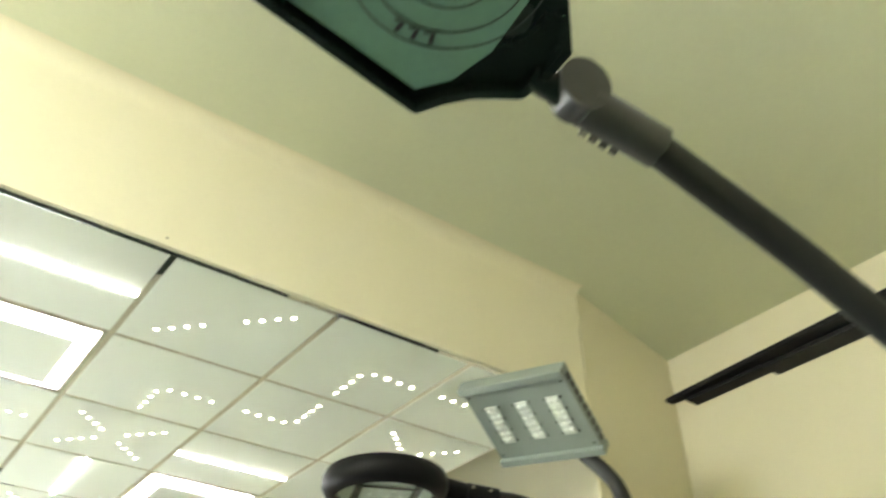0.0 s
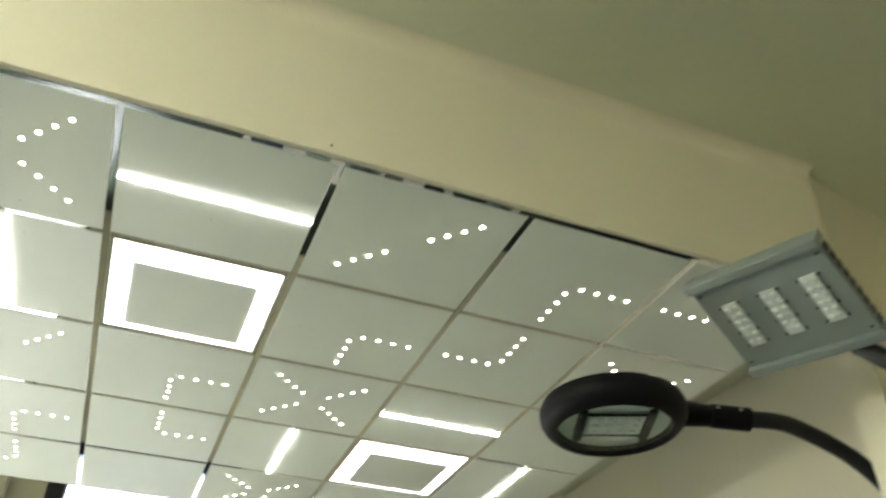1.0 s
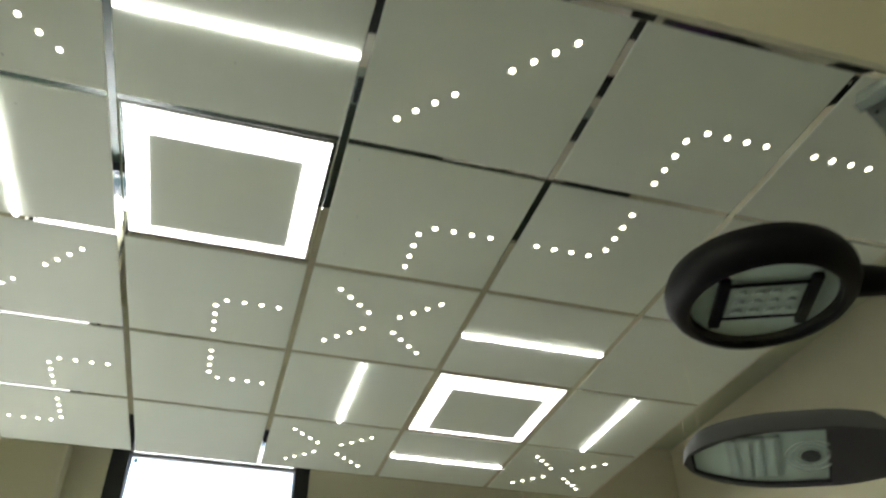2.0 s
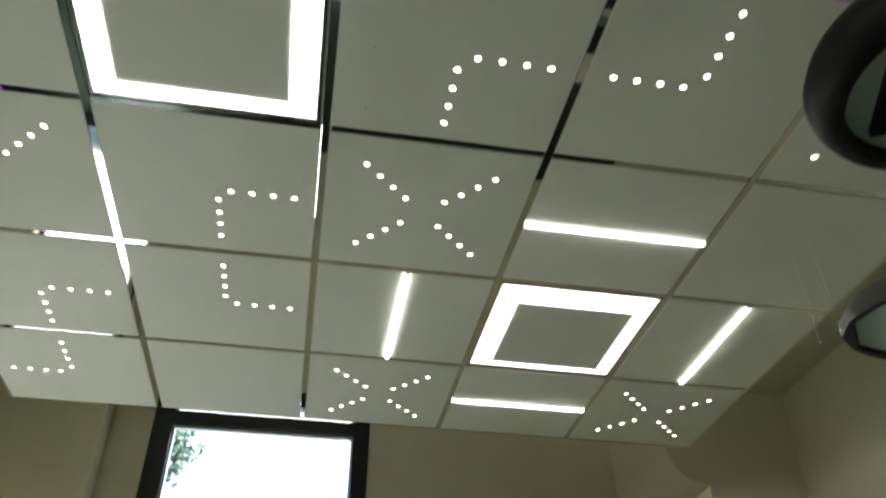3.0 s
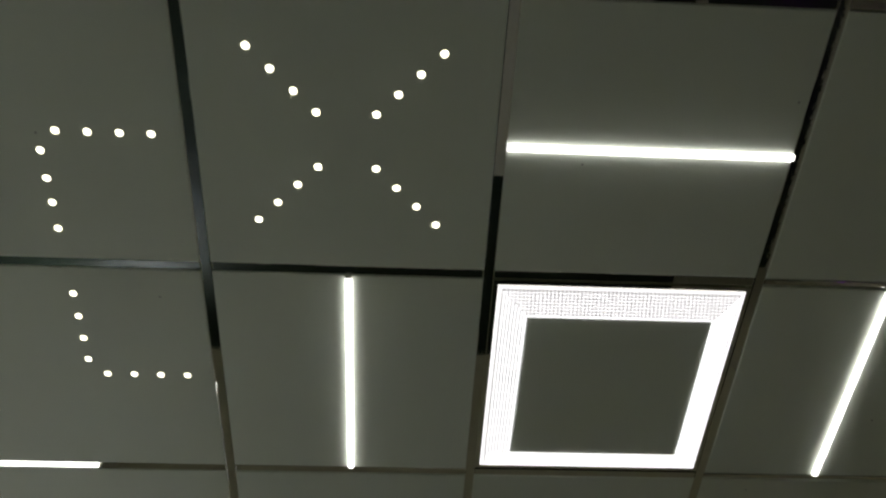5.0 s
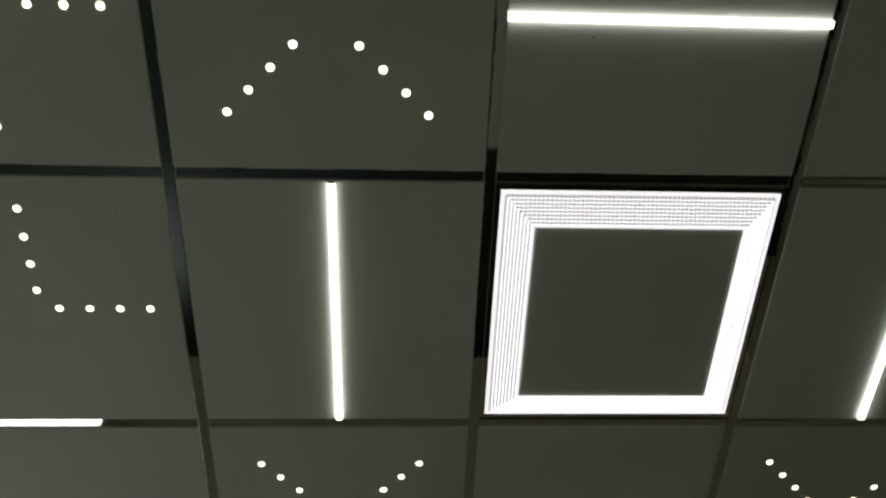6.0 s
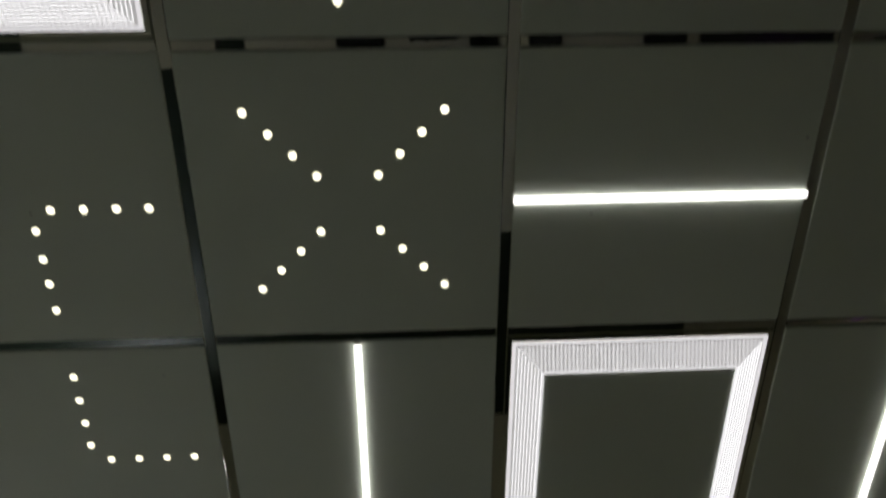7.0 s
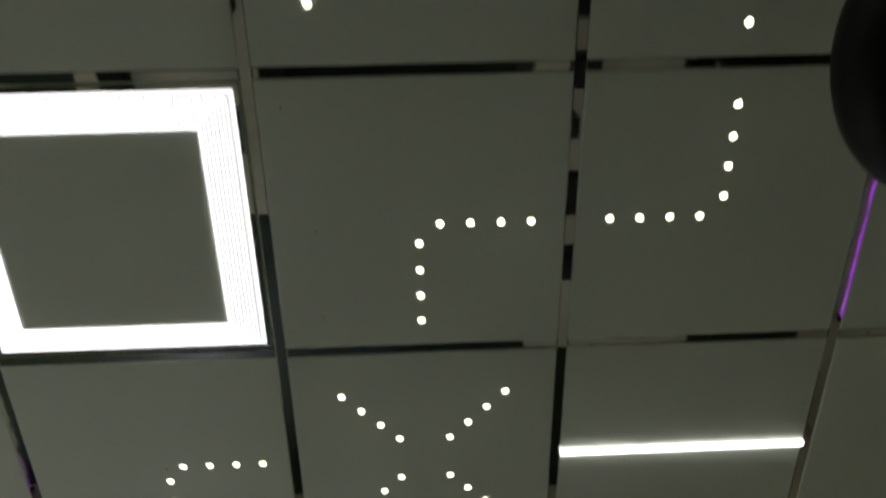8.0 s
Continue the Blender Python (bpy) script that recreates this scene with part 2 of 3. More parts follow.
disc(bm, 0.0035, -0.002, 0.001, 10, pose(-0.045, -0.024, H + 0.018, 90))
part("screw_hole", bm, BLACK, fascia)
# plaster rounded into the corner under the ceiling
R = 0.055
curve = [(-0.0238 - R + R * math.cos(a), TOP - 0.0002 - R + R * math.sin(a)) for a in [i * math.pi / 2 / 12 for i in range(13)]]
bm = prism([(-0.0238, TOP - 0.0002), *reversed(curve)], -1.3, 1.789)
for v in bm.verts:
    v.co = (v.co.y, v.co.x, v.co.z)
part("plaster_fillet", bm, PLASTER, fascia, smooth=True)

# ---- window ----
win = thing("window_1", "black-framed fixed window with a bright white sky behind", "window", (0, 4.2, WZ0), kind="structure")


def in_window(name, lo, hi, material, bevel=0.004, label="", parent=None):
    o = (0, 4.2, WZ0)
    return part(name, boxed([a - b for a, b in zip(lo, o)], [a - b for a, b in zip(hi, o)], bevel), material, parent or win, label)


FW = 0.095
fy0, fy1 = 4.19, 4.27
in_window("frame_top", (WX0, fy0, WZ1 - FW), (WX1, fy1, WZ1), FRAME)
in_window("frame_bottom", (WX0, fy0, WZ0), (WX1, fy1, WZ0 + FW), FRAME)
in_window("frame_side", (WX0, fy0, WZ0 + FW), (WX0 + FW + 0.015, fy1, WZ1 - FW), FRAME)
in_window("frame_side", (WX1 - FW, fy0, WZ0 + FW), (WX1, fy1, WZ1 - FW), FRAME)
ix0, ix1, iz0, iz1 = WX0 + FW + 0.015, WX1 - FW, WZ0 + FW, WZ1 - FW
in_window("bead_top", (ix0, 4.215, iz1 - 0.018), (ix1, 4.255, iz1), SEAL, 0.003, "thin pale glazing bead")
in_window("bead_side", (ix0, 4.215, iz0), (ix0 + 0.014, 4.255, iz1 - 0.018), SEAL, 0.003, "thin pale glazing bead")
in_window("bead_side", (ix1 - 0.012, 4.215, iz0), (ix1, 4.255, iz1 - 0.018), SEAL, 0.003, "thin pale glazing bead")
pane = in_window("pane", (ix0, 4.232, iz0), (ix1, 4.238, iz1), CLEAR, 0, "clear glass pane")
pane.visible_shadow = False

door = thing("door_1", "black-framed glazed door letting daylight in", "door", (DX0, 4.12, 0), kind="structure")


def in_door(name, x0, x1, z0, z1, material, y0=-0.03, y1=0.03):
    return part(name, boxed((x0, y0, z0), (x1, y1, z1), 0.003 if material is FRAME else 0), material, door)


DW = DX1 - DX0
in_door("door_stile", 0.002, 0.035, 0.003, DZ1 - 0.002, FRAME)
in_door("door_stile", DW - 0.035, DW - 0.002, 0.003, DZ1 - 0.002, FRAME)
in_door("door_rail", 0.035, DW - 0.035, DZ1 - 0.07, DZ1 - 0.002, FRAME)
in_door("door_rail", 0.035, DW - 0.035, 0.003, 0.1, FRAME)
in_door("pane", 0.035, DW - 0.035, 0.1, DZ1 - 0.07, CLEAR, -0.003, 0.003).visible_shadow = False

# ---- outdoors ----
structure("ground", boxed((-900, -900, -0.4), (900, 1500, -0.12)), PAVING, "grey paved ground outside the window", "ground")

# ---- the hung grid: polished bars round 5 by 5 tiles ----
XS = [-1.2, -0.6, 0.0, 0.6, 1.192, 1.785]
YS = [0.0, 0.6, 1.2, 1.8, 2.4, 3.0]
BW = 0.0112
grid = thing("ceiling_grid", "polished metal T-bar grid of a hung ceiling", "ceiling grid", (0, 0, H - 0.0065), kind="structure")


def bar_piece(parent, along, at, lo, hi, z0=0.0, w=BW, name="tee_bar", material=None):
    """A T-bar with a flat face and an upstand."""
    bm = bmesh.new()
    if along == "y":
        box(bm, (at - w, lo, z0), (at + w, hi, z0 + 0.006), 0.0015)
        box(bm, (at - 0.0015, lo, z0 + 0.006), (at + 0.0015, hi, z0 + 0.035))
    else:
        box(bm, (lo, at - w, z0), (hi, at + w, z0 + 0.006), 0.0015)
        box(bm, (lo, at - 0.0015, z0 + 0.006), (hi, at + 0.0015, z0 + 0.035))
    return part(name, bm, material or CHROME, parent)


for x in XS[1:5]:
    bar_piece(grid, "y", x, YS[0] + 0.014, YS[5] - 0.014)
for y in YS[1:5]:
    for a, b in zip(XS, XS[1:]):
        last = b == XS[5]
        bar_piece(grid, "x", y, a + BW + 0.001, b - BW - 0.001, 0.001, w=0.006 if last else 0.0105)
# wall angles round the edge
bar_piece(grid, "x", YS[0] + 0.006, XS[0] - 0.01, XS[5] + 0.006, -0.0035, w=0.011, name="edge_trim")
bar_piece(grid, "x", YS[5], XS[0] - 0.01, XS[5] + 0.006, 0, w=0.011, name="edge_trim")
bar_piece(grid, "y", XS[5] - 0.004, YS[0] + 0.012, YS[5] - 0.012, 0.0005, w=0.009, name="edge_trim", material=TRIM)
bar_piece(grid, "y", XS[0], YS[0] + 0.012, YS[5] - 0.012, 0.0005, w=0.011, name="edge_trim")

TZ = -0.008   # tile faces stand proud of the bars


def tile_size(c):
    return XS[c] + 0.0115, XS[c + 1] - 0.0115


def tile_slab(c, r, parent, origin):
    a, b = tile_size(c)
    lo = (a - origin[0], YS[r] + 0.0115 - origin[1], TZ)
    hi = (b - origin[0], YS[r + 1] - 0.0115 - origin[1], TZ + 0.018)
    return part("panel", boxed(lo, hi, 0.002), TILE, parent)


def origin_of(c, r):
    return ((XS[c] + XS[c + 1]) / 2, (YS[r] + YS[r + 1]) / 2, H)


def cross():
    out = []
    for sx in (-1, 1):
        for sy in (-1, 1):
            out += [(sx * (0.095 + 0.0685 * k), sy * (0.095 + 0.0685 * k)) for k in range(4)]
    return out


HOOK_A = [(0.37, 0.01), (0.27, 0.01), (0.17, 0.01), (0.07, 0.01), (0.0, 0.08), (0.0, 0.18), (0.0, 0.28), (0.0, 0.38)]
HOOK_B = [(-0.363, 0.01), (-0.263, 0.01), (-0.163, 0.01), (-0.063, 0.01), (0.007, -0.06), (0.007, -0.165), (0.007, -0.265), (0.007, -0.37)]
BEND_C = [(0.38, 0.0), (0.28, 0.0), (0.18, 0.0), (0.08, 0.0), (0.02, 0.07), (0.02, 0.17), (0.02, 0.26), (0.02, 0.36)]
BEND_D = [(0.02, -0.37), (0.02, -0.27), (0.02, -0.17), (0.02, -0.07), (0.08, 0.0), (0.18, 0.0), (0.28, 0.0), (0.38, 0.0)]
HOOK_E = [(0.0, -0.36), (0.0, -0.25), (0.0, -0.15), (0.0, -0.04), (-0.08, 0.03), (-0.17, 0.03), (-0.27, 0.03), (-0.37, 0.03)]
SLASH = [(s * (0.095 + 0.0685 * k), -s * (0.095 + 0.0685 * k)) for s in (-1, 1) for k in range(4)]
CHEVRON = [(0.1 + 0.07 * k, s * (0.09 + 0.07 * k)) for s in (-1, 1) for k in range(4)]
DOTS = {(2, 0): (SLASH, "diagonal line"), (3, 0): (HOOK_A, "bent line"), (4, 0): (HOOK_B, "bent line"), (0, 0): (CHEVRON, "chevron"),
        (2, 1): (HOOK_A, "bent line"), (3, 1): (HOOK_B, "bent line"), (4, 1): (cross(), "cross"), (0, 2): (SLASH, "diagonal line"),
        (1, 2): (BEND_C, "bracket corner"), (2, 2): (cross(), "cross"), (0, 3): (HOOK_A, "bent line"), (1, 3): (BEND_D, "bracket corner"),
        (0, 4): (HOOK_E, "bent line"), (2, 4): (cross(), "cross"), (4, 4): (cross(), "cross")}

spot_me = None
for (c, r), (dots, shape) in DOTS.items():
    o = origin_of(c, r)
    th = thing("led_spot_panel", "white ceiling tile with small round LED spots in a " + shape, "ceiling light", o, "lit ceiling tiles")
    tile_slab(c, r, th, o)
    for dx, dy in dots:
        if spot_me is None:
            bm = bmesh.new()
            disc(bm, 0.0074, TZ - 0.0008, TZ + 0.002, 24, r2=0.0077)
            halo_faces = len(bm.faces)
            disc(bm, 0.0058, TZ - 0.002, TZ + 0.001, 24, r2=0.0063)
            bm.faces.ensure_lookup_table()
            for f in bm.faces[:halo_faces]:
                f.material_index = 1
            ob = part("led_spot", bm, LED_DOT, th)
            ob.data.materials.append(LED_HALO)
            spot_me = ob.data
        else:
            ob = new("led_spot", spot_me)
            ob.parent = th
        ob.location = (dx * T, dy * T, 0)

# slim bars of light across a tile
BARS = {(1, 0): "x", (0, 1): "y", (3, 2): "x", (2, 3): "y", (4, 3): "y", (3, 4): "x"}
for (c, r), along in BARS.items():
    o = origin_of(c, r)
    th = thing("linear_light", "white ceiling tile with one slim glowing LED bar across it", "ceiling light", o, "lit ceiling tiles")
    tile_slab(c, r, th, o)
    half = 0.286
    if along == "x":
        lo, hi = (-half, -0.0071, TZ - 0.008), (half, 0.0071, TZ + 0.001)
        caps = [((s * half - 0.0012, -0.0072, TZ - 0.0081), (s * half + 0.0012, 0.0072, TZ)) for s in (-1, 1)]
    else:
        lo, hi = (-0.0071, -half, TZ - 0.008), (0.0071, half, TZ + 0.001)
        caps = [((-0.0072, s * half - 0.0012, TZ - 0.0081), (0.0072, s * half + 0.0012, TZ)) for s in (-1, 1)]
    part("diffuser", boxed(lo, hi, 0.003), LED_BAR, th, "glowing white diffuser")
    for a, b in caps:
        part("end_cap", boxed(a, b, 0.001), TRIM, th)


# square frames of light with a ribbed, sloping diffuser
def square_light(o):
    th = thing("square_frame_light", "square LED panel glowing round its edge with a plain middle", "ceiling light", o, "lit ceiling tiles")
    # outer rim, then a saw-toothed diffuser that stands down towards the middle
    bm = bmesh.new()
    w, q = 0.2840, 0.2740
    for lo, hi in (((-w, -w, TZ + 0.002), (w, -q, TZ + 0.014)), ((-w, q, TZ + 0.002), (w, w, TZ + 0.014)),
                   ((-w, -q, TZ + 0.002), (-q, q, TZ + 0.014)), ((q, -q, TZ + 0.002), (w, q, TZ + 0.014))):
        box(bm, lo, hi)
    part("rim", bm, CHROME, th, "narrow shiny rim")
    treads, risers, edges = [], [], [((0.2735, 0.0), (0.266, 0.0))]
    treads.append(((0.266, 0.0), (0.2655, 0.0)))
    a, z = 0.2655, 0.0
    for k in range(8):
        treads.append(((a, z), (a - 0.0048, z - 0.0044)))
        a, z = a - 0.0048, z - 0.0044
        risers.append(((a, z), (a - 0.0020, z + 0.0018)))
        a, z = a - 0.0020, z + 0.0018
    treads.append(((a, z), (a - 0.001, z - 0.002)))
    edges.append(((a - 0.001, z - 0.002), (a - 0.0045, z - 0.002)))
    risers.append(((a - 0.0045, z - 0.002), (a - 0.0045, z + 0.002)))
    inner, face = a - 0.0045, z + 0.0005
    bm = bmesh.new()
    rows = sorted([(*b, 0) for b in treads] + [(*b, 1) for b in risers] + [(*b, 2) for b in edges], key=lambda b: -b[0][0] - b[1][0])
    prev = [bm.verts.new((x * 0.2735, y * 0.2735, TZ)) for x, y in ((-1, -1), (1, -1), (1, 1), (-1, 1))]
    for (d0, z0), (d1, z1), slot in rows:
        cur = [bm.verts.new((x * d1, y * d1, TZ + z1)) for x, y in ((-1, -1), (1, -1), (1, 1), (-1, 1))]
        for k in range(4):
            bm.faces.new((prev[k], prev[(k + 1) % 4], cur[(k + 1) % 4], cur[k])).material_index = slot
        prev = cur
    diffuser = part("diffuser", bm, LED_PANEL, th, "glowing white diffuser with fine prism ribs")
    diffuser.data.materials.append(LED_RISER)
    diffuser.data.materials.append(LED_EDGE)
    part("middle_panel", boxed((-inner - 0.001, -inner - 0.001, TZ + face), (inner + 0.001, inner + 0.001, TZ + 0.012), 0), TILE, th, "plain matt middle")
    part("housing", boxed((-0.276, -0.276, TZ + 0.0145), (0.276, 0.276, TZ + 0.05), 0.004), TRIM, th)
    return th


for c, r in ((1, 1), (3, 3)):
    square_light(origin_of(c, r))

bm = bmesh.new()
for c, r in ((1, 4), (4, 2)):
    a, b = tile_size(c)
    box(bm, (a, YS[r] + 0.0115, H + TZ), (b, YS[r + 1] - 0.0115, H + TZ + 0.018), 0.002)
structure("ceiling_tiles", bm, TILE, "plain white lay-in ceiling tiles in the grid", "ceiling")

# ---- second, flush field of tiles in the near ceiling ----
FX, FY = [-1.2, -0.6, 0.0, 0.59], [-0.597, -1.197, -1.797, -2.397]
field = thing("ceiling_grid", "polished metal trim round flush tiles in the plaster ceiling", "ceiling grid", (0, 0, TOP - 0.012), kind="structure")
for y in FY:
    bar_piece(field, "x", y, FX[0] - 0.010, FX[3] + 0.010, 0, w=0.010, name="edge_trim" if y in (FY[0], FY[3]) else "tee_bar", material=TRIM)
for x in FX:
    for a, b in zip(FY[1:], FY):
        bar_piece(field, "y", x, a + 0.011, b - 0.011, 0.0005, w=0.010, name="edge_trim" if x in (FX[0], FX[3]) else "tee_bar", material=TRIM)
bm = bmesh.new()
for i in range(3):
    for j in range(3):
        if (i, j) in ((0, 1), (2, 2)):
            continue
        box(bm, (FX[i] + 0.003, FY[j + 1] + 0.003, TOP - 0.0055), (FX[i + 1] - 0.003, FY[j] - 0.003, TOP - 0.0005), 0.001)
structure("ceiling_tiles", bm, TILE, "plain white flush ceiling tiles", "ceiling")
# two unseen panel lights, added to brighten the near space
for x, y in ((-0.9, -1.497), (0.295, -2.097)):
    square_light((x, y, TOP - 0.0545))

# ---- street lamps on show ----
def pole(parent, pts, r, x, y, top, label=""):
    """A swept arm that runs on as an upright to a foot plate on the floor."""
    part("arm", tube([*pts, (x, y, top), (x, y, top * 0.5), (x, y, 0.012)], r), PIPE, parent, smooth=True)
    bm = bmesh.new()
    disc(bm, 0.14, 0.0, 0.012, 28, pose(x, y, 0))
    part("foot_plate", bm, PIPE, parent)


# a flat rectangular head with three LED modules
def modular_lamp():
    th = thing("street_lamp", "blue-grey flat street lamp head with three LED modules", "street lamp", (0, 0, 0), "street lamps on show")
    m = axes((1.331, -0.147, 2.440), (0.82, 0.296, -0.497), (0.158, -0.985, -0.07))
    if m.to_3x3().col[2].z > 0:
        m = m @ pose(0, 0, 0, 180, 0, 0)
    # local z points down to the viewer
    a, b = 0.158, 0.215
    bm = bmesh.new()
    box(bm, (-a, -b, -0.035), (a, b, 0.0), 0.004, m)
    part("body", bm, GREY, th)
    for s in (-1, 1):
        bm = bmesh.new()
        x0, x1 = sorted((s * a, s * (a + 0.032)))
        box(bm, (x0 + 0.0005, -b - 0.006, -0.042), (x1, b + 0.006, 0.016), 0.006, m)
        part("side_rail", bm, GREY, th)
    for k in range(14):
        bm = bmesh.new()
        y = -b + 0.02 + k * (2 * b - 0.04) / 13
        box(bm, (-a + 0.005, y - 0.003, -0.075), (a - 0.005, y + 0.003, -0.036), 0.001, m)
        part("cooling_fin", bm, GREY, th)
    for s in (-1, 1):
        bm = bmesh.new()
        for k in range(9):
            x = -a + 0.02 + k * 0.034
            y0, y1 = sorted((s * (b + 0.0005), s * (b + 0.005)))
            box(bm, (x - 0.012, y0, -0.034), (x + 0.012, y1, -0.012), 0.0015, m)
        part("end_vent", bm, CLAMP, th, "dark ribbed end")
    for k in (-1, 0, 1):
        y = k * 0.13
        mod = part("led_module", boxed((-0.085, y - 0.026, 0.0005), (0.085, y + 0.026, 0.006), 0.002, m), LENS, th, "clear LED module with two rows of lenses")
        for i in range(6):
            for j in (-1, 1):
                bm = bmesh.new()
                disc(bm, 0.010, 0.0062, 0.013, 12, m @ pose(-0.066 + i * 0.0265, y + j * 0.0125, 0), r2=0.006)
                part("lens", bm, LENS, mod, smooth=True)
        for i in range(4):
            for j in (-1, 1):
                bm = bmesh.new()
                disc(bm, 0.0042, 0.0005, 0.004, 8, m @ pose(-0.078 + i * 0.052, y + j * 0.032, 0))
                part("screw", bm, BLACK, mod)
    for sx in (-1, 1):
        for sy in (-1, 1):
            bm = bmesh.new()
            disc(bm, 0.004, 0.0005, 0.003, 8, m @ pose(sx * (a - 0.02), sy * (b - 0.02), 0))
            part("screw", bm, BLACK, th)
    side = 1 if (m @ Vector((0, 1, 0))).y < (m @ Vector((0, -1, 0))).y else -1
    pole(th, [m @ Vector((0.10, side * 0.10, -0.045)), m @ Vector((0.19, side * 0.10, -0.035)), (1.595, -0.28, 2.215), (1.65, -0.28, 2.05)], 0.028, 1.70, -0.28, 1.7)


# a round head: thick black ring with a glass underside
def ring_lamp():
    th = thing("street_lamp", "black round ring-shaped street lamp with a glass underside", "street lamp", (0, 0, 0), "street lamps on show")
    m = axes((1.125, 0.487, 2.290), (1.0, -0.42, 0.0), (0.42, 1.0, -0.01))
    prof = [(0.192, -0.006), (0.200, -0.012), (0.216, -0.009), (0.236, 0.010), (0.248, 0.034), (0.249, 0.062), (0.238, 0.088), (0.205, 0.102), (0.0, 0.11), (0.0, 0.062), (0.189, 0.05)]
    part("ring_housing", lathe(prof, 56, m), BLACK, th, smooth=True)
    bm = bmesh.new()
    disc(bm, 0.1915, -0.003, 0.0, 48, m)
    glass = part("glass", bm, LAMPGLASS, th, "clear flat glass")
    glass.visible_shadow = False
    bm = bmesh.new()
    disc(bm, 0.188, 0.022, 0.026, 48, m)
    part("reflector", bm, PLATE, th, "pale reflector plate")
    part("led_board", boxed((-0.095, -0.07, 0.012), (0.095, 0.07, 0.0215), 0.002, m), BOARD, th, "grey LED board")
    for i in range(4):
        for j in range(3):
            bm = bmesh.new()
            disc(bm, 0.012, 0.006, 0.0122, 12, m @ pose(-0.066 + i * 0.044, -0.044 + j * 0.044, 0), r2=0.015)
            part("lens", bm, LENS, th, smooth=True)
    for s in (-1, 1):
        x0, x1 = sorted((s * 0.1, s * 0.128))
        part("bracket", boxed((x0, -0.11, 0.004), (x1, 0.11, 0.0215), 0.003, m), BLACK, th, "black board bracket")
        part("rail", boxed((-0.1, s * 0.078 - 0.003, 0.01), (0.1, s * 0.078 + 0.003, 0.018), 0.001, m), BLACK, th)
    # neck with screws, then the arm
    a, b = m @ Vector((0.232, 0, 0.06)), Vector((1.55, 0.31, 2.325))
    d = (b - a).normalized()
    part("neck", tube([a, a + d * 0.06, a + d * 0.1], 0.046, r2=0.036, steps=2), BLACK, th, smooth=True)
    part("collar", tube([a + d * 0.1, a + d * 0.13, b], 0.041, steps=2), BLACK, th, smooth=True)
    for k in (0.115, 0.19):
        q = a + d * k + Vector((-0.015, -0.036, 0.012))
        bm = bmesh.new()
        disc(bm, 0.006, -0.006, 0.006, 12, axes(q, (1, 0, 0), (0, 0, 1)))
        part("screw", bm, STEEL, th, "bright steel screw")
    pole(th, [b - d * 0.03, (1.65, 0.30, 2.333), (1.757, 0.30, 2.322), (1.94, 0.30, 2.265), (2.08, 0.30, 2.17), (2.2, 0.30, 2.02)], 0.029, 2.28, 0.30, 1.7)


